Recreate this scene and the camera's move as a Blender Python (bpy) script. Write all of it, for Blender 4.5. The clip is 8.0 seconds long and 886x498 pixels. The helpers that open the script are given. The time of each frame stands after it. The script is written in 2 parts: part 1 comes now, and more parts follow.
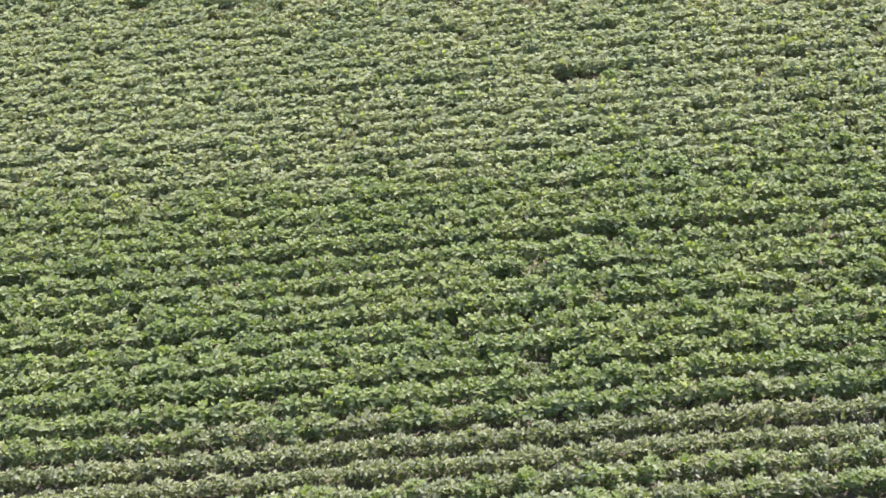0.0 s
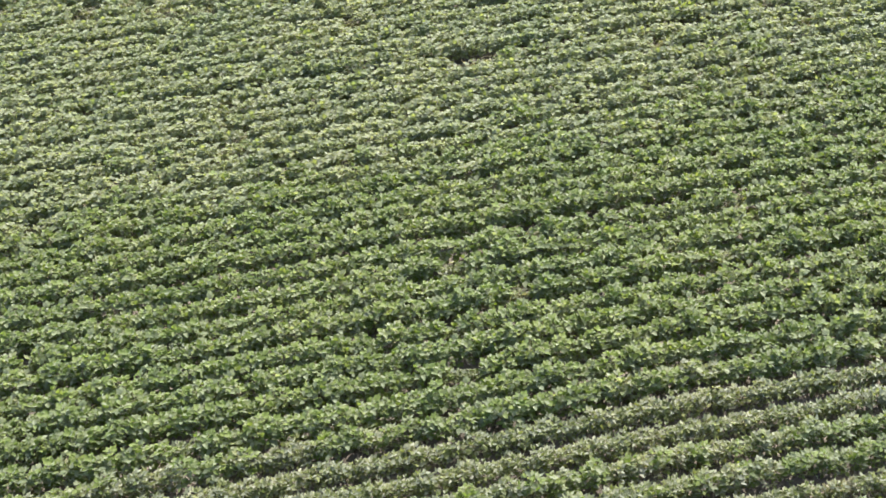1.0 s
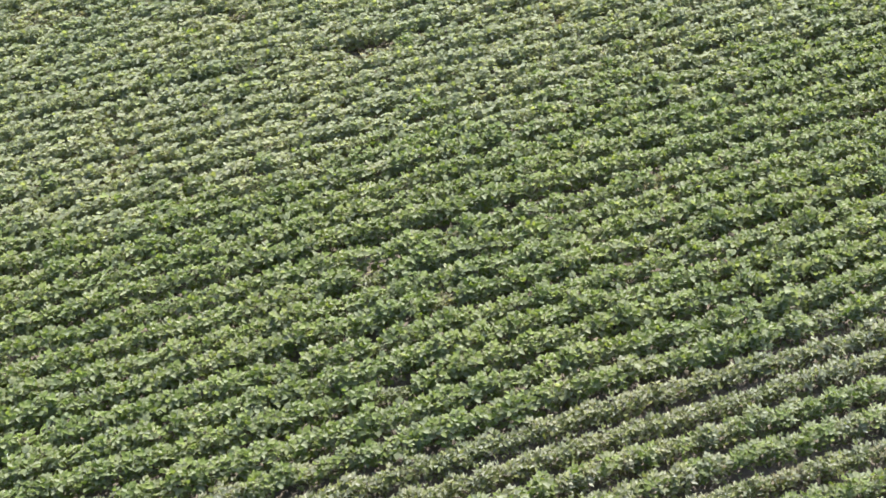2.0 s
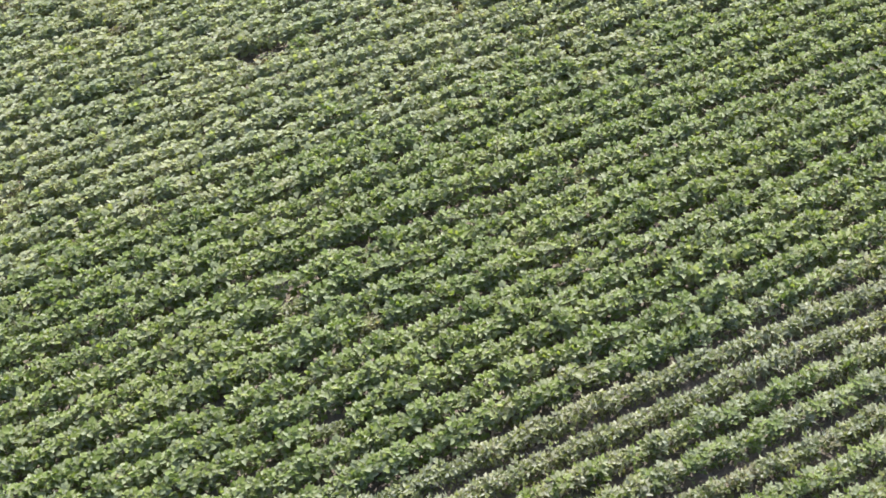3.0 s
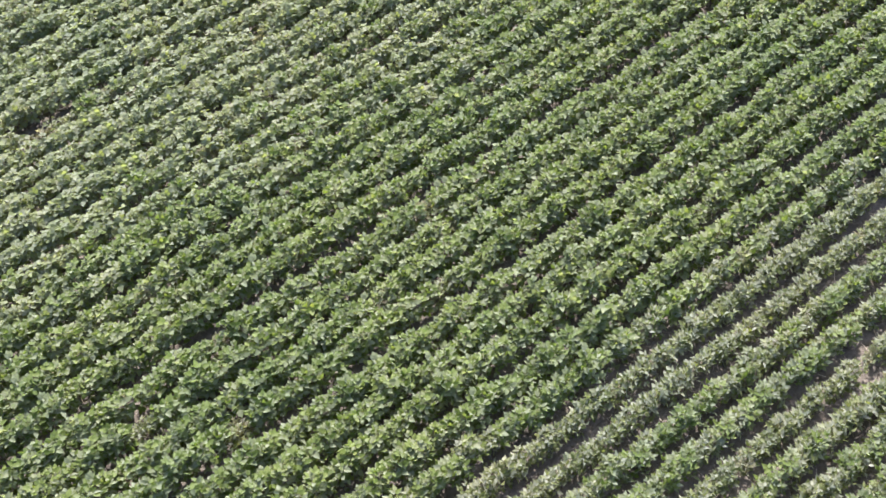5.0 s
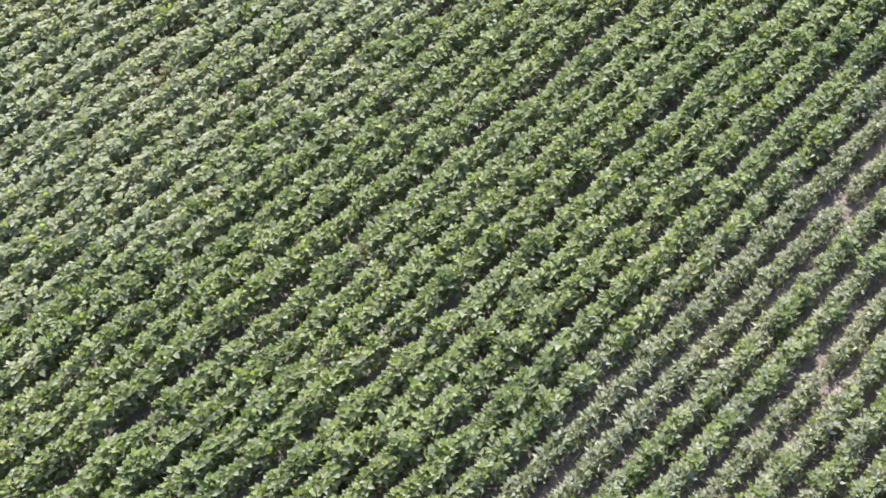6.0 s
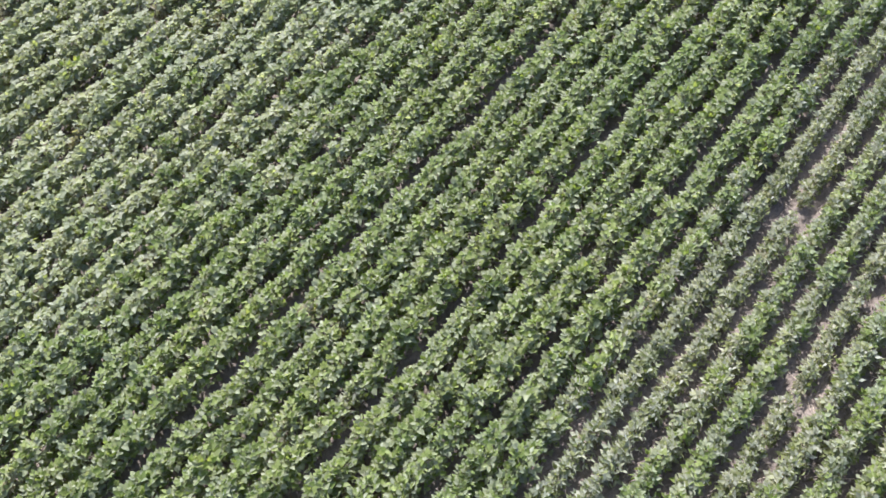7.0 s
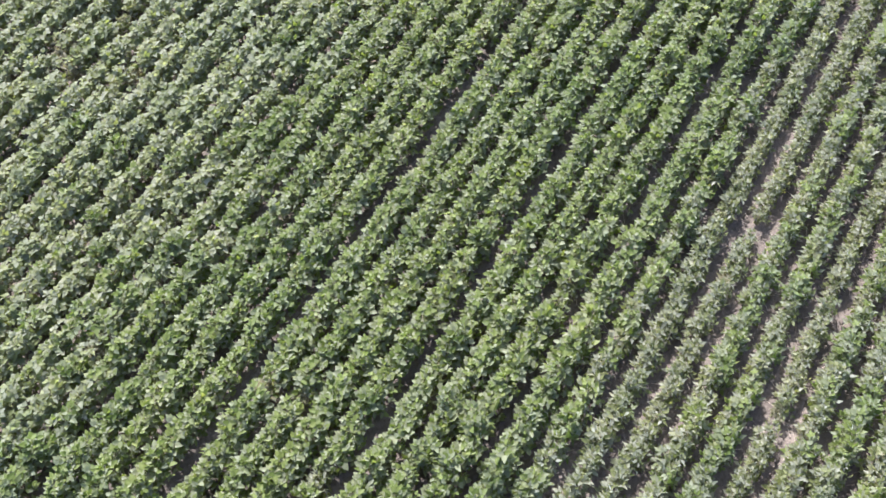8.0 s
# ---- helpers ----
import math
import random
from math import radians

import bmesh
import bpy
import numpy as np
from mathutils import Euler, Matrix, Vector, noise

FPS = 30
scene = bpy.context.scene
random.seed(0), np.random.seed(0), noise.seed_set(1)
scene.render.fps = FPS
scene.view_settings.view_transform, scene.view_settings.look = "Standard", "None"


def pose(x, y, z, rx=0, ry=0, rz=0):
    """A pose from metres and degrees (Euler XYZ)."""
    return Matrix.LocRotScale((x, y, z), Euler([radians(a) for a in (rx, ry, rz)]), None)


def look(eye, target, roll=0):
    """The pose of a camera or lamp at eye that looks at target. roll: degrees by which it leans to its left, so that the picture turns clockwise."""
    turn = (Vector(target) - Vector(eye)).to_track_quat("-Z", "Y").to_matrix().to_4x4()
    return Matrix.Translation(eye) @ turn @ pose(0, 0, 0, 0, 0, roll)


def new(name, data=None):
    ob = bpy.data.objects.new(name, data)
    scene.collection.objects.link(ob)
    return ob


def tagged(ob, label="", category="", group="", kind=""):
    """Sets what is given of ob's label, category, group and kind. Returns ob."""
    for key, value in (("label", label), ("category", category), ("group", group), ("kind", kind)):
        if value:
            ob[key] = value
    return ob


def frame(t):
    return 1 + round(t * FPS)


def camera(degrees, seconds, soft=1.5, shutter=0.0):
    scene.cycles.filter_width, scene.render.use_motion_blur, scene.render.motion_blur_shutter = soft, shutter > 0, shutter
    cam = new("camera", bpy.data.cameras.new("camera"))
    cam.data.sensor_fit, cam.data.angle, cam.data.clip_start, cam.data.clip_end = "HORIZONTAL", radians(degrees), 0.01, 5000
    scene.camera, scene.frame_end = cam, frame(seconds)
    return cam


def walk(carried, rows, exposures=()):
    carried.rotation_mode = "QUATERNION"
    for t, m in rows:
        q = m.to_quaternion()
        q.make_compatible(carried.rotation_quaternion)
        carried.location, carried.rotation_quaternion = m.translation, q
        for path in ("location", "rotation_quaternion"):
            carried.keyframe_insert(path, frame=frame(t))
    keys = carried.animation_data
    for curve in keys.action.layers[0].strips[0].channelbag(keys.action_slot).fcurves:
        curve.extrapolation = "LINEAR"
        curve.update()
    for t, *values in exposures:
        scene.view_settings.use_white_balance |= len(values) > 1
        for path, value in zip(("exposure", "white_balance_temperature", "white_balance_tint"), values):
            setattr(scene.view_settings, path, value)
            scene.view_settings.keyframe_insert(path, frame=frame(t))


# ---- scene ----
# the drone's camera: seconds, x, y, z, yaw, pitch, roll
cam = camera(44.42, 8.0, soft=1.56)
PATH = [
    (0.0, 0.000, 0.000, 13.320, -0.625, -40.659, -4.603),
    (0.5, -0.169, 0.618, 13.265, -4.357, -41.852, -4.406),
    (1.0, -0.285, 1.226, 13.224, -8.330, -43.083, -4.246),
    (1.5, -0.348, 1.829, 13.196, -11.973, -44.321, -4.085),
    (1.7, -0.358, 2.070, 13.188, -13.490, -44.815, -4.017),
    (2.8, -0.267, 3.393, 13.177, -21.628, -47.375, -3.728),
    (3.0, -0.225, 3.635, 13.181, -23.102, -47.853, -3.687),
    (3.5, -0.084, 4.242, 13.194, -26.668, -48.994, -3.507),
    (4.0, 0.103, 4.850, 13.215, -30.476, -50.045, -3.321),
    (4.5, 0.333, 5.460, 13.242, -34.057, -51.159, -3.041),
    (4.7, 0.437, 5.703, 13.255, -35.546, -51.551, -2.937),
    (5.8, 1.109, 7.028, 13.333, -43.668, -53.633, -2.451),
    (6.0, 1.248, 7.264, 13.349, -45.117, -53.997, -2.363),
    (6.5, 1.612, 7.843, 13.389, -48.516, -54.902, -2.214),
    (7.0, 1.998, 8.400, 13.430, -52.065, -55.666, -2.123),
    (7.5, 2.399, 8.928, 13.469, -55.438, -56.431, -1.946),
    (8.0, 2.809, 9.420, 13.507, -59.023, -56.969, -1.760),
]


def drone_pose(x, y, z, yaw, pitch, roll):
    """Camera pose from a heading, a tilt above the horizon and a lean."""
    turn = Matrix.Rotation(radians(yaw), 4, "Z") @ Matrix.Rotation(radians(90 + pitch), 4, "X")
    return Matrix.Translation((x, y, z)) @ turn @ Matrix.Rotation(radians(roll), 4, "Z")


EXPOSURE = 2.11
walk(cam, [(t, drone_pose(*row)) for t, *row in PATH],
     exposures=[(0.0, EXPOSURE, 6120, 11), (4.5, EXPOSURE, 5870, 17), (8.0, EXPOSURE, 5600, 22)])

# ---- world and sun ----
SUN_FROM, SUN_HEIGHT = 40.0, 51.0   # degrees east of the +y axis, degrees over the horizon
world = bpy.data.worlds.new("sky")
scene.world = world
world.use_nodes = True
sky = world.node_tree.nodes.new("ShaderNodeTexSky")
sky.sky_type = "NISHITA"
sky.sun_disc = False
sky.dust_density = 2.6                # summer haze
sky.sun_elevation = radians(SUN_HEIGHT)
sky.sun_rotation = radians(SUN_FROM)
world.node_tree.nodes["Background"].inputs["Strength"].default_value = 0.125
world.node_tree.links.new(sky.outputs["Color"], world.node_tree.nodes["Background"].inputs["Color"])

sun = new("sun", bpy.data.lights.new("sun", "SUN"))
sun.data.energy = 4.5
sun.data.angle = radians(0.55)
sun.data.color = (1.0, 0.95, 0.88)
towards = Vector((math.sin(radians(SUN_FROM)) * math.cos(radians(SUN_HEIGHT)),
                  math.cos(radians(SUN_FROM)) * math.cos(radians(SUN_HEIGHT)), math.sin(radians(SUN_HEIGHT))))
sun.matrix_world = look(towards * 60, (0, 0, 0))


# ---- materials ----
def material(name):
    m = bpy.data.materials.new(name)
    m.use_nodes = True
    n = m.node_tree.nodes
    return m, n, m.node_tree.links, n["Principled BSDF"], n["Material Output"]


def ramp(nodes, stops):
    r = nodes.new("ShaderNodeValToRGB")
    while len(r.color_ramp.elements) < len(stops):
        r.color_ramp.elements.new(0.5)
    for e, (at, colour) in zip(r.color_ramp.elements, stops):
        e.position, e.color = at, (*colour, 1)
    return r


def mixed(nodes, links, factor, a, b, way="MIX"):
    m = nodes.new("ShaderNodeMix")
    m.data_type, m.blend_type = "RGBA", way
    for socket, value in ((m.inputs[0], factor), (m.inputs[6], a), (m.inputs[7], b)):
        if isinstance(value, (int, float)):
            socket.default_value = value
        elif isinstance(value, tuple):
            socket.default_value = (*value, 1)
        else:
            links.new(value, socket)
    return m.outputs[2]


def noise_at(nodes, links, scale, detail=4.0, rough=0.55, where=None):
    t = nodes.new("ShaderNodeTexNoise")
    t.inputs["Scale"].default_value, t.inputs["Detail"].default_value, t.inputs["Roughness"].default_value = scale, detail, rough
    if where is not None:
        links.new(where, t.inputs["Vector"])
    return t


def leaf_material(name, dark, mid, silver, light, yellow, sheen, thin=0.54, warm=0.67):
    """Soybean leaf: matte hairy green blade that lets some light through, each leaflet a shade of its own.
    thin: the share of light let through; warm: how much blue stays in it."""
    m, n, links, bsdf, out = material(name)
    geo, info = n.new("ShaderNodeNewGeometry"), n.new("ShaderNodeObjectInfo")
    shade = ramp(n, [(0.0, dark), (0.40, mid), (0.55, silver), (0.97, light), (1.0, yellow)])
    links.new(geo.outputs["Random Per Island"], shade.inputs["Fac"])
    plant = ramp(n, [(0.0, (0.82, 0.87, 0.76)), (0.5, (0.98, 0.99, 0.97)), (1.0, (1.10, 1.08, 1.04))])
    links.new(info.outputs["Random"], plant.inputs["Fac"])
    tone = mixed(n, links, 1.0, shade.outputs["Color"], plant.outputs["Color"], "MULTIPLY")
    zone = noise_at(n, links, 0.35, 3.0, 0.6, geo.outputs["Position"])
    zones = ramp(n, [(0.35, (0.94, 0.97, 0.96)), (0.65, (1.05, 1.03, 1.0))])
    links.new(zone.outputs["Fac"], zones.inputs["Fac"])
    tone = mixed(n, links, 1.0, tone, zones.outputs["Color"], "MULTIPLY")
    links.new(tone, bsdf.inputs["Base Color"])
    bsdf.inputs["Roughness"].default_value = sheen
    bsdf.inputs["Specular IOR Level"].default_value = 0.30
    bsdf.inputs["Sheen Weight"].default_value = 0.35
    bsdf.inputs["Sheen Roughness"].default_value = 0.45
    bsdf.inputs["Sheen Tint"].default_value = (0.92, 1.0, 0.95, 1)
    glow = n.new("ShaderNodeBsdfTranslucent")
    through_leaf = mixed(n, links, 1.0, tone, (1.20, 1.22, warm), "MULTIPLY")
    links.new(through_leaf, glow.inputs["Color"])
    both = n.new("ShaderNodeMixShader")
    both.inputs["Fac"].default_value = thin
    links.new(bsdf.outputs["BSDF"], both.inputs[1])
    links.new(glow.outputs["BSDF"], both.inputs[2])
    links.new(both.outputs["Shader"], out.inputs["Surface"])
    return m


def stem_material():
    m, n, links, bsdf, out = material("stem_green_brown")
    info = n.new("ShaderNodeObjectInfo")
    tone = ramp(n, [(0.0, (0.10, 0.12, 0.05)), (1.0, (0.20, 0.17, 0.09))])
    links.new(info.outputs["Random"], tone.inputs["Fac"])
    links.new(tone.outputs["Color"], bsdf.inputs["Base Color"])
    bsdf.inputs["Roughness"].default_value = 0.8
    return m


def soil_material():
    """Dry sandy loam: pinkish grey crust, darker clods and moist spots, crumbs in relief."""
    m, n, links, bsdf, out = material("dry_loam")
    geo = n.new("ShaderNodeNewGeometry")
    broad = noise_at(n, links, 0.9, 5.0, 0.6, geo.outputs["Position"])
    fine = noise_at(n, links, 22.0, 6.0, 0.7, geo.outputs["Position"])
    a = ramp(n, [(0.3, (0.068, 0.057, 0.043)), (0.7, (0.146, 0.123, 0.093))])
    b = ramp(n, [(0.3, (0.65, 0.63, 0.62)), (0.7, (1.15, 1.13, 1.1))])
    links.new(broad.outputs["Fac"], a.inputs["Fac"])
    links.new(fine.outputs["Fac"], b.inputs["Fac"])
    links.new(mixed(n, links, 1.0, a.outputs["Color"], b.outputs["Color"], "MULTIPLY"), bsdf.inputs["Base Color"])
    bsdf.inputs["Roughness"].default_value = 0.95
    bsdf.inputs["Specular IOR Level"].default_value = 0.2
    bump = n.new("ShaderNodeBump")
    bump.inputs["Strength"].default_value, bump.inputs["Distance"].default_value = 0.8, 0.03
    links.new(fine.outputs["Fac"], bump.inputs["Height"])
    links.new(bump.outputs["Normal"], bsdf.inputs["Normal"])
    return m


LEAF = leaf_material("soybean_leaf_green", (0.082, 0.111, 0.016), (0.126, 0.156, 0.031), (0.162, 0.179, 0.083), (0.180, 0.193, 0.114), (0.155, 0.168, 0.055), 0.60)
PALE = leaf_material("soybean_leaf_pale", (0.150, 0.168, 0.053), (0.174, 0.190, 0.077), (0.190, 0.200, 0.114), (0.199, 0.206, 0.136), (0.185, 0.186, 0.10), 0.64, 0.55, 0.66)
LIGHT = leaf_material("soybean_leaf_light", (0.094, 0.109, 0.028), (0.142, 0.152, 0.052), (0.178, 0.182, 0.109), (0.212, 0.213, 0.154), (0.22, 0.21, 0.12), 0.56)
DRY = leaf_material("soybean_leaf_dry", (0.126, 0.118, 0.054), (0.176, 0.160, 0.084), (0.208, 0.190, 0.124), (0.240, 0.220, 0.154), (0.25, 0.21, 0.15), 0.62)
FRESH = leaf_material("soybean_leaf_fresh", (0.090, 0.126, 0.014), (0.118, 0.152, 0.020), (0.134, 0.162, 0.030), (0.156, 0.175, 0.046), (0.18, 0.175, 0.06), 0.58)
STEM = stem_material()
SOIL = soil_material()


def straw_material():
    m, n, links, bsdf, out = material("dead_straw")
    geo = n.new("ShaderNodeNewGeometry")
    tone = ramp(n, [(0.0, (0.16, 0.12, 0.08)), (1.0, (0.38, 0.32, 0.22))])
    links.new(geo.outputs["Random Per Island"], tone.inputs["Fac"])
    links.new(tone.outputs["Color"], bsdf.inputs["Base Color"])
    bsdf.inputs["Roughness"].default_value = 0.85
    return m


STRAW = straw_material()

# ---- the field's plan ----
SPACING = 0.459                      # between two rows
FIRST_ROW, LAST_ROW = -8, 36         # row k runs along y = ROW_SHIFT + k * SPACING
ROW_SHIFT = 10.26
PASS_ROW, PASS_GAP = 11, 0.125        # from this row on the drill's next pass, set over by a wider gap
PASS_Y = ROW_SHIFT + (PASS_ROW - 0.5) * SPACING + PASS_GAP / 2
NUDGE = {2: -0.02, 3: -0.02, 4: 0.03, 6: -0.03, 7: 0.04, 13: -0.02, 14: 0.03, 22: -0.03, 23: 0.04}   # rows set a little out of true
# how far the drill's line swerves to the side along x, in metres
SWERVE_X = (-14.0, 5.0, 8.0, 10.0, 12.0, 15.0, 24.0)
SWERVE_Y = (0.0, 0.0, -0.10, -0.18, -0.21, -0.28, -0.30)
EDGE_LEFT = lambda y: -4.6 - 0.24 * y - (2.0 if y > 10.6 else -3.0 if y < 9.6 else -2.0 + 4.0 * (y - 9.6))
EDGE_RIGHT = lambda y: 24.4 - 0.55 * y if y < 23.2 else 24.4 - 0.55 * 23.2 - 5.2 * (y - 23.2)


def swerve(x, y):
    """Sideways shift of the rows at a place: full near the thin strip, less further out."""
    return float(np.interp(x, SWERVE_X, SWERVE_Y)) * float(np.interp(y, (10.5, 14.0), (1.0, 0.25)))


def row_base(k):
    return ROW_SHIFT + k * SPACING + (PASS_GAP if k >= PASS_ROW else 0.0) + NUDGE.get(k, 0.0)


def row_y(k, x):
    """The line of row k, which also wanders by a few centimetres."""
    y = row_base(k)
    return y + swerve(x, y) + 0.02 * noise.noise((x * 0.12, k * 0.35, 4.0))


# ---- ground ----
def graded(a, b, step, far):
    """Fine steps from a to b, growing ones out to the horizon."""
    inner = list(np.arange(a, b, step))
    out, gap = [], step
    reach = 0.0
    while reach < far:
        gap *= 1.45
        reach += gap
        out.append(reach)
    return [a - o for o in reversed(out)] + inner + [inner[-1] + o for o in out]


def ground_sheet():
    xs, ys = graded(-12.0, 20.0, 0.14, 2500.0), graded(5.0, 29.0, 0.075, 2500.0)
    verts = []
    for y in ys:
        for x in xs:
            z = 0.0
            if -13 < x < 21 and 4 < y < 30:
                k = (y - ROW_SHIFT - swerve(x, y) - (PASS_GAP if y > PASS_Y else 0.0)) / SPACING
                z = 0.025 * math.cos(2 * math.pi * k) + 0.03 * noise.noise((x * 1.1, y * 1.1, 0)) + 0.022 * noise.noise((x * 6, y * 6, 2))
            verts.append((x, y, z))
    w = len(xs)
    faces = [(j * w + i, j * w + i + 1, (j + 1) * w + i + 1, (j + 1) * w + i) for j in range(len(ys) - 1) for i in range(w - 1)]
    me = bpy.data.meshes.new("ground")
    me.from_pydata(verts, [], faces)
    me.materials.append(SOIL)
    me.polygons.foreach_set("use_smooth", [True] * len(me.polygons))
    return tagged(new("ground", me), "dry pinkish-grey loam soil of a field, lightly ridged", "ground", kind="structure")


ground_sheet()


# ---- soybean plants ----
def leaflet(verts, faces, base, along, up, length, width, fold, droop, small):
    """One oval pointed leaflet: two halves folded along the midrib, the tip hanging; a small one has a plainer outline."""
    along = along.normalized()
    side = along.cross(up).normalized()
    up = side.cross(along).normalized()
    at = lambda u, v: base + along * (u * length) + side * (v * width) + up * (abs(v) * fold * width - droop * length * u * u)
    n = len(verts)
    if small:
        verts += [at(0, 0), at(0.38, -0.5), at(1.0, 0.0), at(0.38, 0.5)]
        faces += [(n, n + 2, n + 1), (n, n + 3, n + 2)]
        return
    verts += [at(0, 0), at(0.20, -0.47), at(0.60, -0.37), at(1.0, 0.0), at(0.60, 0.37), at(0.20, 0.47)]
    faces += [(n, n + 3, n + 2, n + 1), (n, n + 5, n + 4, n + 3)]


def stalk(verts, faces, a, b, wide_a, wide_b):
    """A thin three-sided stalk."""
    d = (b - a).normalized()
    s = d.orthogonal().normalized()
    t = d.cross(s)
    n = len(verts)
    for p, w in ((a, wide_a), (b, wide_b)):
        verts += [p + (s * math.cos(q) + t * math.sin(q)) * w for q in (0, 2.1, 4.2)]
    faces += [(n + i, n + (i + 1) % 3, n + 3 + (i + 1) % 3, n + 3 + i) for i in range(3)]


def petiole(verts, faces, a, b):
    """A slender leaf stalk that tapers from its node to the leaf."""
    s = (b - a).orthogonal().normalized() * 0.0035
    t = (b - a).normalized().cross(s)
    n = len(verts)
    verts += [a + s, a - 0.5 * s + 0.87 * t, a - 0.5 * s - 0.87 * t, b]
    faces += [(n, n + 1, n + 3), (n + 1, n + 2, n + 3), (n + 2, n, n + 3)]


RISE = Vector((0.32, 0.42, 0.80))     # in the heat the blades stand up along the sun's rays


def trifoliate(verts, faces, rnd, tip, heading, size, slim=1.0, small=False):
    """A soybean leaf: three leaflets at the end of one petiole, drawn up towards the sun."""
    level = Vector((math.cos(heading), math.sin(heading), rnd.uniform(-0.5, 0.2)))
    lift = rnd.uniform(0.15, 1.45) / slim
    if rnd.random() < 0.16:               # some leaves hang limp
        level.z, lift = level.z - 0.7, 0.1
    up = Vector((rnd.gauss(0, 0.5), rnd.gauss(-0.3, 0.5), 0.9))
    for turn, share in ((0.0, 1.0), (1.3, 0.88), (-1.3, 0.88)):
        way = Matrix.Rotation(turn + rnd.uniform(-0.25, 0.25), 3, "Z") @ level + RISE * lift * rnd.uniform(0.6, 1.3)
        way.z += rnd.uniform(-0.2, 0.2)
        start = tip + level * (0.12 * size if turn == 0 else 0.0)
        leaflet(verts, faces, start, way, up, size * share, size * share * slim * rnd.uniform(0.70, 0.88), rnd.uniform(0.0, 0.40), rnd.uniform(0.1, 0.5), small)


def shaped(name, verts, faces, cuts, mats):
    """A smooth mesh from points and faces; cuts: how many faces each material takes in turn."""
    me = bpy.data.meshes.new(name)
    me.from_pydata([tuple(v) for v in verts], [], faces)
    for m in mats:
        me.materials.append(m)
    me.polygons.foreach_set("material_index", [i for i, c in enumerate(cuts) for _ in range(c)])
    me.polygons.foreach_set("use_smooth", [True] * len(me.polygons))
    return me


def plant_plan(seed, leaves, height, spread, leaf_length, low=0.14, skirt=1.5, crest=0.65, reach=0.08):
    """Where the stems and the leaves of a bushy plant stand, its foot at the origin."""
    rnd = random.Random(seed)
    stems, blades = [], []
    for i in range(3):
        foot = Vector((rnd.uniform(-1.1, 1.1) * reach, rnd.uniform(-0.025, 0.025), -0.04))
        stems.append((foot, Vector((foot.x + rnd.uniform(-0.05, 0.05), foot.y + rnd.uniform(-0.04, 0.04), height * rnd.uniform(0.65, 1.0)))))
    for i in range(leaves):
        foot, top = stems[i % 3]
        h = low + (1 - low) * ((i + rnd.random()) / leaves) ** crest
        node = foot.lerp(top, h)
        heading = i * 2.4 + rnd.uniform(-0.5, 0.5)
        out = spread * (skirt - (skirt - 0.35) * h * h) * rnd.uniform(0.5, 1.05)
        tip = node + Vector((math.cos(heading) * out, math.sin(heading) * out, rnd.uniform(0.0, 0.14) * height / 0.5))
        blades.append((node, tip, heading, leaf_length * rnd.uniform(0.75, 1.2)))
    return stems, blades, rnd


def plant_mesh(leaf, *plan, fresh=0, slim=1.0, small=False, reach=0.08):
    """The whole plant in one mesh: stems, petioles and leaves, the last few of them fresh yellow-green ones."""
    stems, blades, rnd = plant_plan(*plan, reach=reach)
    wood, wood_faces, lv, lf = [], [], [], []
    for a, b in stems:
        stalk(wood, wood_faces, Vector((0, 0, 0.0)), a + Vector((0, 0, 0.06)), 0.008, 0.006)
        stalk(wood, wood_faces, a, b, 0.006, 0.003)
    old = 0
    for i, (node, tip, heading, size) in enumerate(blades):
        petiole(wood, wood_faces, node, tip)
        if i == len(blades) - fresh:
            old = len(lf)
        trifoliate(lv, lf, rnd, tip, heading, size, slim, small)
    n, old = len(wood), old or len(lf)
    return shaped("soybean_plant", wood + lv, wood_faces + [tuple(i + n for i in f) for f in lf], (len(wood_faces), old, len(lf) - old), (STEM, leaf, FRESH))


GREEN_PLANTS = [plant_mesh(LEAF, 100 + i, 41, 0.50, 0.158, 0.091, slim=0.94) for i in range(20)]
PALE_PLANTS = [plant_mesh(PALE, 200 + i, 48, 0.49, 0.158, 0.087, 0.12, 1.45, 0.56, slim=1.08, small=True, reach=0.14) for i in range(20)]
FRESH_PLANTS = [plant_mesh(LEAF, 250 + i, 41, 0.50, 0.158, 0.091, fresh=5, slim=0.94) for i in range(6)]
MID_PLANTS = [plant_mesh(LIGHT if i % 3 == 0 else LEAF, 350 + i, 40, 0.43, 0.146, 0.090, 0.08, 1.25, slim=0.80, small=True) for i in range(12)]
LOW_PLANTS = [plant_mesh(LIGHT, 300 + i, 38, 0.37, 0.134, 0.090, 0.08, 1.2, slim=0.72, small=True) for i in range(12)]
DRY_PLANTS = [plant_mesh(DRY, 400 + i, 32, 0.33, 0.120, 0.085, 0.08, 1.2, slim=0.66, small=True) for i in range(12)]

PLANT_NAMES = {id(GREEN_PLANTS): "soybean_plant", id(PALE_PLANTS): "soybean_plant", id(FRESH_PLANTS): "yellowing_plant",
               id(MID_PLANTS): "soybean_plant", id(LOW_PLANTS): "low_plant", id(DRY_PLANTS): "withered_plant"}


def leaf_mesh(leaf, heading, seed, slim=1.0):
    """One leaf on its own, at the origin, a metre long, that points to a heading, to be set on its petiole."""
    lv, lf = [], []
    trifoliate(lv, lf, random.Random(seed), Vector((0, 0, 0)), heading, 1.0, slim)
    return shaped("leaf", lv, lf, (len(lf),), (leaf,))


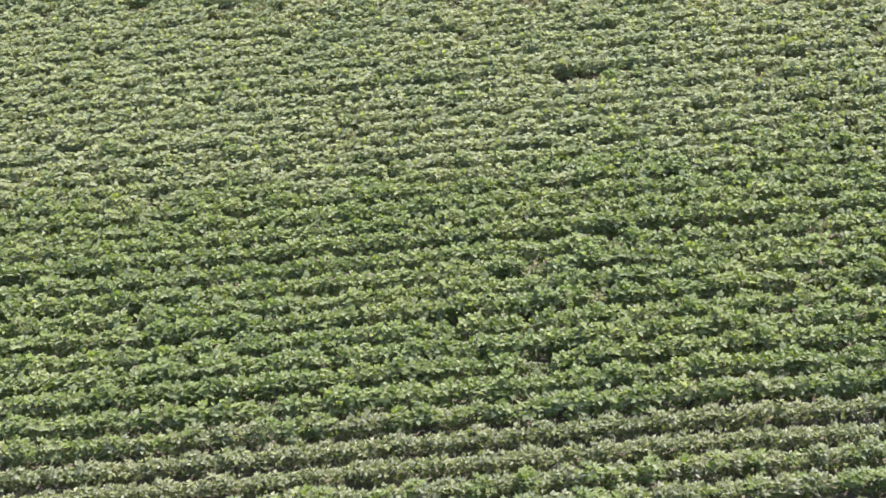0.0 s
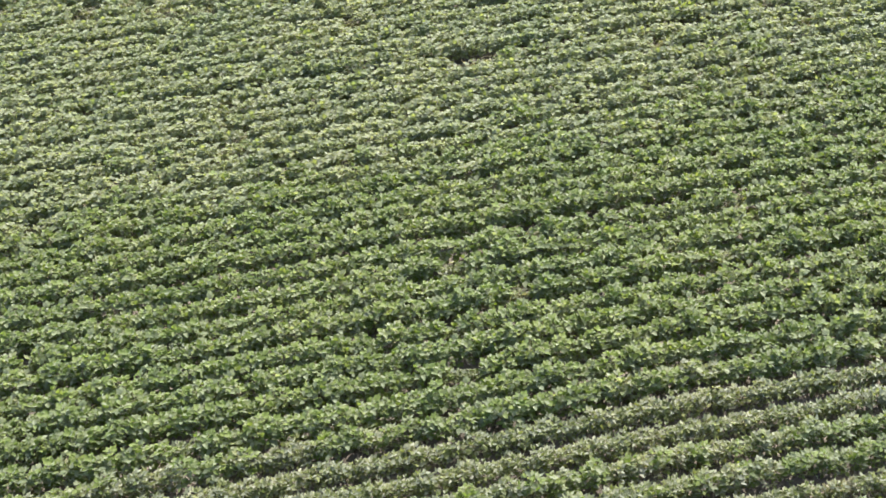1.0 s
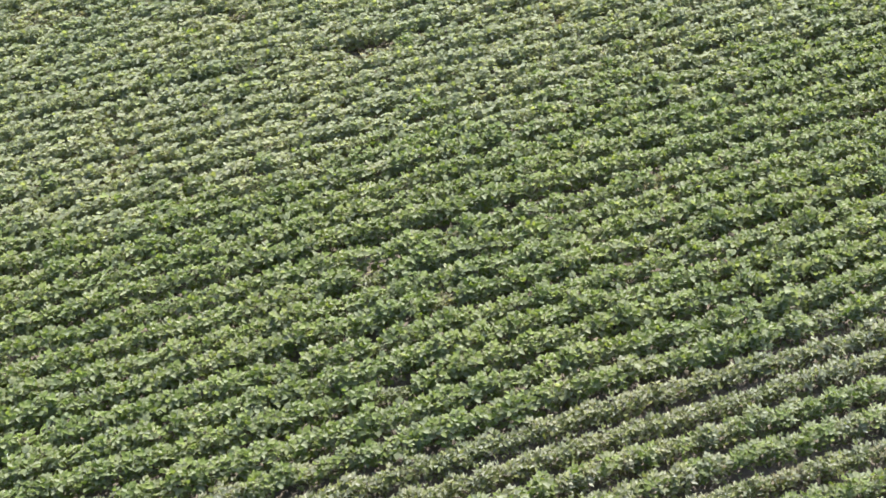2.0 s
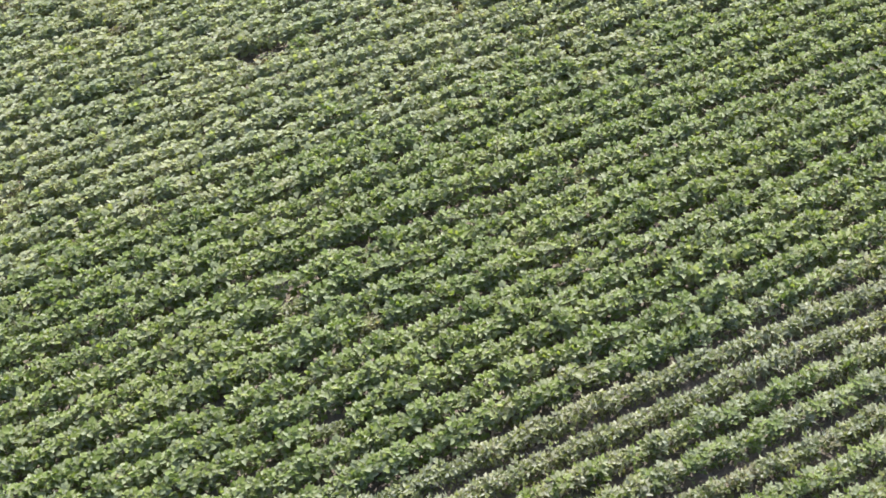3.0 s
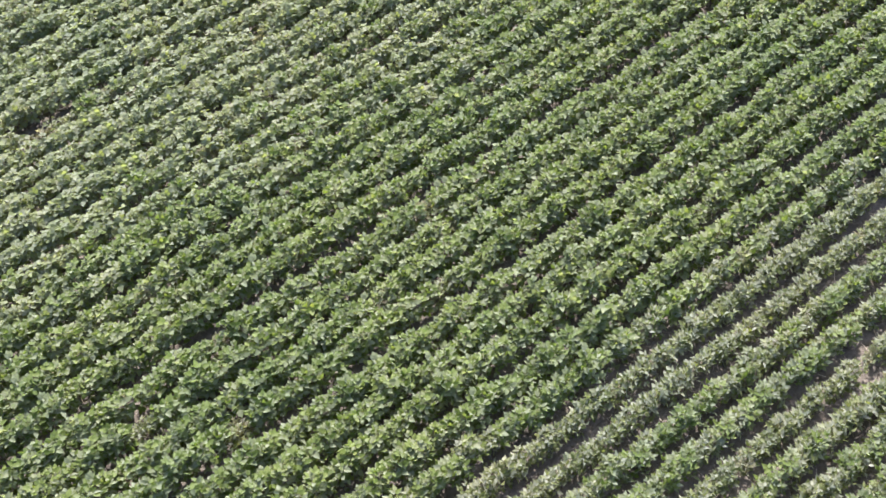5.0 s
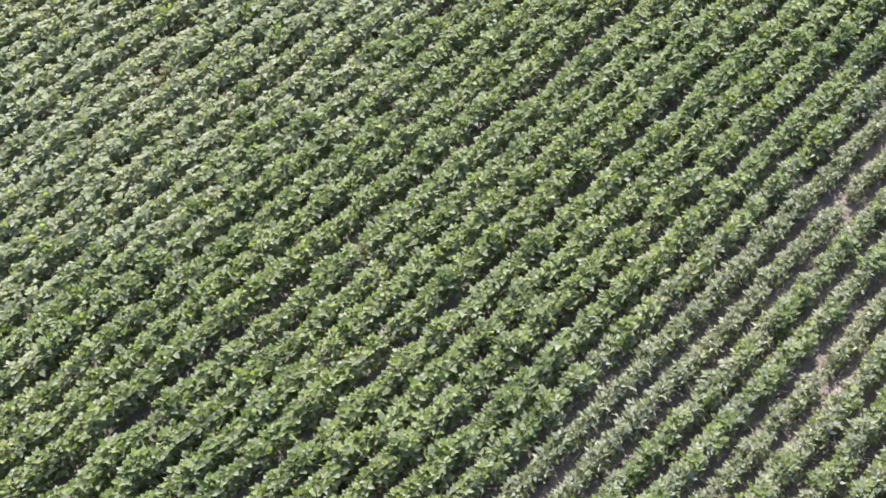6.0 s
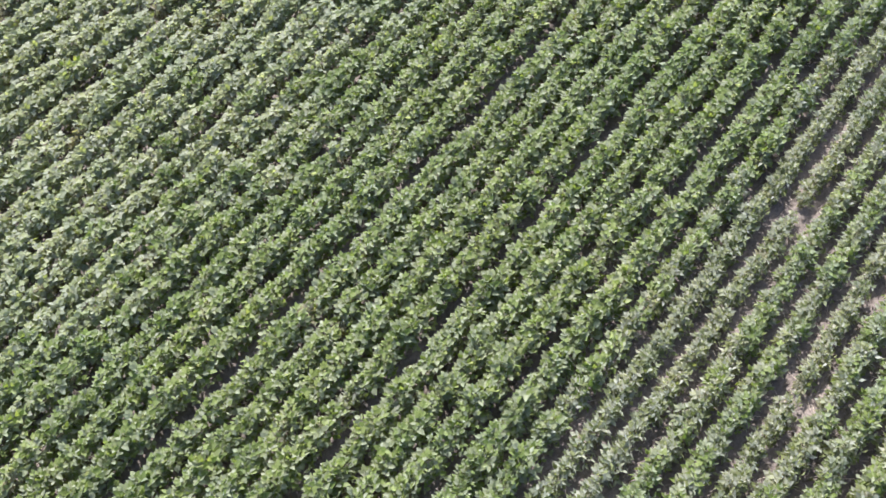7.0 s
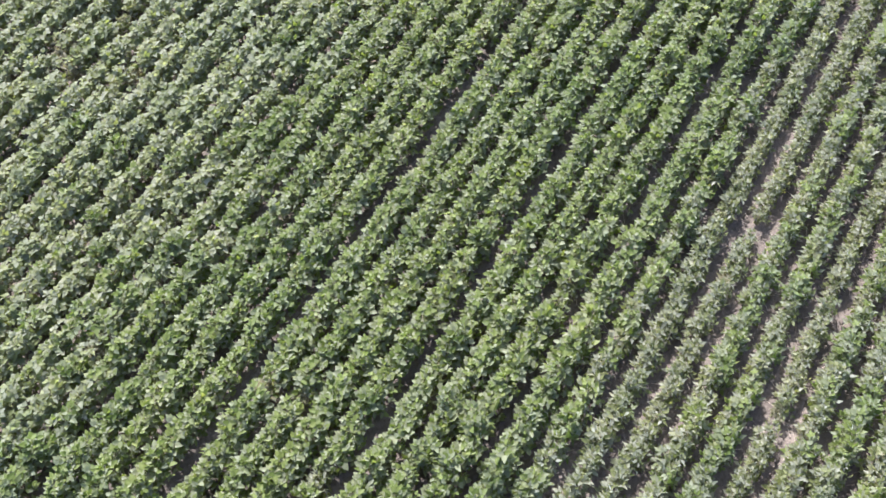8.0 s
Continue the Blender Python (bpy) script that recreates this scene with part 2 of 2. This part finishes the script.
HEADINGS = 8
GREEN_LEAVES = [[leaf_mesh(LEAF, h * 2 * math.pi / HEADINGS, 500 + 4 * h + i) for i in range(4)] for h in range(HEADINGS)]
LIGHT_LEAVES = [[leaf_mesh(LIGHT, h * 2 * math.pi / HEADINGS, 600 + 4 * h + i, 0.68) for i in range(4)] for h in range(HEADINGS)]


def leafy_plant(row, where, low, seed):
    """A plant near the camera's way: stems in one mesh, every leaf an object of its own."""
    stems, blades, rnd = plant_plan(*((seed, 30, 0.37, 0.125, 0.096, 0.08, 1.2) if low else (seed, 37, 0.49, 0.155, 0.091)))
    wood, faces = [], []
    for a, b in stems:
        stalk(wood, faces, Vector((0, 0, 0.0)), a + Vector((0, 0, 0.06)), 0.008, 0.006)
        stalk(wood, faces, a, b, 0.006, 0.003)
    for node, tip, heading, size in blades:
        petiole(wood, faces, node, tip)
    plant = new("soybean_plant", shaped("soybean_plant", wood, faces, (len(faces),), (STEM,)))
    plant.parent, plant.matrix_basis = row, where
    tagged(plant, "low light-green soybean plant" if low else "bushy green soybean plant")
    for node, tip, heading, size in blades:
        leaf = new("leaf", rnd.choice((LIGHT_LEAVES if low else GREEN_LEAVES)[round(heading * HEADINGS / (2 * math.pi)) % HEADINGS]))
        leaf.parent = plant
        leaf.matrix_basis = Matrix.Translation(tip) @ Matrix.Scale(size, 4)


# spots where plants are missing or stunted: x, y, half length along the row
BARE = [(10.4, 12.2, 0.25), (11.6, 17.5, 0.35), (11.7, 20.8, 0.4), (12.8, 10.0, 0.30), (12.2, 8.5, 0.2), (10.0, 8.55, 0.2),
        (9.8, 15.0, 0.2), (-6.8, 20.7, 0.2), (-5.5, 17.15, 0.3), (-3.9, 18.4, 0.3), (8.7, 17.75, 0.25), (-2.9, 11.8, 0.45),
        (1.8, 14.35, 0.2), (6.4, 13.3, 0.35), (5.7, 12.4, 0.25), (-7.5, 23.1, 0.35), (3.5, 20.5, 0.7), (1.5, 12.0, 0.45),
        (0.9, 17.4, 0.2), (-6.1, 10.9, 0.4), (1.2, 10.7, 0.15), (2.75, 13.4, 0.3), (7.2, 11.8, 0.35), (3.85, 22.6, 0.4),
        (1.5, 12.95, 0.2), (3.65, 18.4, 0.2), (14.2, 14.5, 0.25)]
# how well the rows of the poor strip stand, by their number
POOR = {1: 0.92, 0: 0.82, -1: 0.94, -2: 0.95, -3: 0.80, -4: 0.96, -5: 0.94}


def vigour(k, x, y):
    """How well the crop stands at a place, 0 to 1.2."""
    uneven = 1.0 if y < 17.0 else 0.5
    v = 0.98 + uneven * (0.10 * noise.noise((x * 0.4, y * 0.4, 7.0)) + 0.10 * noise.noise((x * 1.5, y * 1.5, 9.0)))
    for bx, by, half in BARE:
        d = ((x - bx) / (0.8 * half)) ** 2 + ((y - by) / 0.24) ** 2
        if d < 1.5:
            v *= (0.3 if k < 1 else 0.58) + 0.28 * d
    return v * POOR.get(k, 1.0)


def brown_strip(x, y):
    """A worn strip across the far side of the field."""
    return abs(y - 24.3 + 0.12 * x) < 0.5 and noise.noise((x * 0.8, y * 0.8, 3.0)) > -0.15


def soybean_rows():
    rnd = random.Random(5)
    for k in range(FIRST_ROW, LAST_ROW + 1):
        y0 = row_base(k)
        x0, end = EDGE_LEFT(y0) - 0.6, EDGE_RIGHT(y0) + 0.6
        if k in (0, -3):
            label = "thin yellowing soybean row with bare dry soil beside it"
        elif k <= 0:
            label = "low green soybean row with dry soil showing between rows"
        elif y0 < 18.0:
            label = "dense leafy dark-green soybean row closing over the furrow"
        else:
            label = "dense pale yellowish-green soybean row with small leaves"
        row = tagged(new("soybean_row"), label, "crop row", "soybean rows")
        foot = row_y(k, x0)
        row.location = (x0, foot, 0)
        x, kind = x0, None
        while x < end:
            y = row_y(k, x) + rnd.gauss(0, 0.02 if k < 3 else 0.026)
            v = vigour(k, x, y)
            if v > 0.42:
                if (brown_strip(x, y) and rnd.random() < 0.45) or (v < 0.74 and rnd.random() < 0.5):
                    kind = DRY_PLANTS
                elif v < 0.84 or k in (1, 0, -3):
                    kind = LOW_PLANTS
                elif k < 1 or (k == 2 and rnd.random() < 0.6):
                    kind = MID_PLANTS if rnd.random() < 0.7 else LOW_PLANTS
                else:
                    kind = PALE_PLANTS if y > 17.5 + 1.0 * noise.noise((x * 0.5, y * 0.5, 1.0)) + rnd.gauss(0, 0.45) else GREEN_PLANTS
                    if rnd.random() < (0.08 if kind is GREEN_PLANTS else 0.01) and noise.noise((x * 0.7, y * 0.7, 5.0)) > -0.2:
                        kind = FRESH_PLANTS
                    elif rnd.random() < 0.22 and noise.noise((x * 0.9, y * 0.9, 13.0)) > (0.28 if kind is PALE_PLANTS else 0.46):
                        kind = DRY_PLANTS
                s = (0.45 + 0.55 * v) * (rnd.uniform(0.95, 1.05) if kind is PALE_PLANTS else rnd.uniform(0.89, 1.11)) * (0.86 if k == 1 and kind is not LOW_PLANTS else 1.0)
                where = (Matrix.Translation((x - x0, y - foot, 0.0)) @ Matrix.Diagonal((1.2, 0.94, 1.0, 1.0) if kind is PALE_PLANTS else (1.1, 1.01 if k < 2 else 0.94, 1.0, 1.0))
                         @ Matrix.Rotation(rnd.uniform(-0.35, 0.35), 4, "Z") @ Matrix.Scale(s, 4))
                if 7.1 < x < 8.4 and -2 <= k <= 6 and kind in (GREEN_PLANTS, LOW_PLANTS):
                    leafy_plant(row, where, kind is LOW_PLANTS, 1000 + int(x * 100) + 7 * k)
                else:
                    plant = new(PLANT_NAMES[id(kind)], rnd.choice(kind))
                    plant.parent, plant.matrix_basis = row, where
            x += (0.17 if k < 2 else 0.24 if kind is PALE_PLANTS else 0.2) * rnd.uniform(0.85, 1.15)


soybean_rows()


# ---- loose things on the soil ----
def soil_clods():
    """Crumbs and clods of dry earth lying between the poor rows."""
    rnd = random.Random(11)
    verts, faces = [], []
    hull = [Vector(v).normalized() for v in ((1, 0, 0), (-1, 0, 0), (0, 1, 0), (0, -1, 0), (0, 0, 1), (0, 0, -1))]
    tris = [(0, 2, 4), (2, 1, 4), (1, 3, 4), (3, 0, 4), (2, 0, 5), (1, 2, 5), (3, 1, 5), (0, 3, 5)]
    for _ in range(4600):
        y = 6.8 + 5.2 * rnd.random() ** 0.9
        x = rnd.uniform(EDGE_LEFT(y), EDGE_RIGHT(y))
        size = 0.006 + 0.03 * rnd.random() ** 4
        turn = Matrix.Rotation(rnd.uniform(0, 6), 3, "Z") @ Matrix.Rotation(rnd.uniform(0, 3), 3, "X")
        n = len(verts)
        verts += [Vector((x, y, 0.035 + size * 0.3 + 0.03 * noise.noise((x * 1.1, y * 1.1, 0)) - 0.025)) + turn @ (v * size * rnd.uniform(0.7, 1.3)) for v in hull]
        faces += [tuple(i + n for i in f) for f in tris]
    ob = new("soil_clods", shaped("soil_clods", verts, faces, (len(faces),), (SOIL,)))
    tagged(ob, "small dry grey-brown soil clods scattered between the thin rows", "soil clods", kind="stuff")


def dry_litter():
    """Dead stalks and curled dry leaves on the soil."""
    rnd = random.Random(12)
    verts, faces = [], []
    for _ in range(1500):
        y = 6.8 + 5.0 * rnd.random()
        x = rnd.uniform(EDGE_LEFT(y), EDGE_RIGHT(y))
        a = Vector((x, y, rnd.uniform(0.01, 0.05)))
        heading, length = rnd.uniform(0, 6.28), rnd.uniform(0.04, 0.2)
        stalk(verts, faces, a, a + Vector((math.cos(heading) * length, math.sin(heading) * length, rnd.uniform(0.0, 0.05))), 0.004, 0.003)
    ob = new("dry_litter", shaped("dry_litter", verts, faces, (len(faces),), (STRAW,)))
    tagged(ob, "pale dead stalks and litter lying on dry soil", "plant litter", kind="stuff")


soil_clods()
dry_litter()


def surrounding_crop():
    """The same crop going on past the rows that are built plant by plant: leafy tufts along the rows, joined."""
    rnd = np.random.default_rng(21)
    feet = []
    for k in range(-42, 50):
        y0 = row_base(k)
        inside = FIRST_ROW <= k <= LAST_ROW
        a, b = EDGE_LEFT(y0) - 0.7, EDGE_RIGHT(y0) + 0.7
        for x in np.arange(-17.0, 27.0, 0.46):
            x += rnd.uniform(-0.1, 0.1)
            if not (inside and a < x < b):
                feet.append((x, row_y(k, x)))
    feet = np.array(feet)
    leaves = 17
    centre = np.repeat(np.c_[feet, np.zeros(len(feet))], leaves, 0)
    turn = rnd.uniform(0, 2 * np.pi, len(centre))
    high = rnd.uniform(0.18, 0.5, len(centre))
    centre += np.c_[rnd.uniform(-0.25, 0.25, len(centre)), rnd.normal(0, 0.07, len(centre)) * (1.45 - high), high]
    along = np.c_[np.cos(turn), np.sin(turn), rnd.uniform(-0.6, 1.0, len(centre))] * 0.095
    side = np.c_[-np.sin(turn), np.cos(turn), rnd.uniform(-1.2, 1.2, len(centre))] * 0.068
    lift = np.c_[np.zeros(len(centre)), np.zeros(len(centre)), np.full(len(centre), 0.02)]
    points = np.stack([centre - along, centre - side + lift, centre + along, centre + side + lift], 1).reshape(-1, 3)
    faces = np.arange(len(points)).reshape(-1, 4)
    me = bpy.data.meshes.new("soybean_crop")
    me.from_pydata(points.tolist(), [], faces.tolist())
    me.materials.append(LEAF)
    tagged(new("soybean_crop", me), "green soybean crop in rows going on around the field", "crop", kind="stuff")


surrounding_crop()
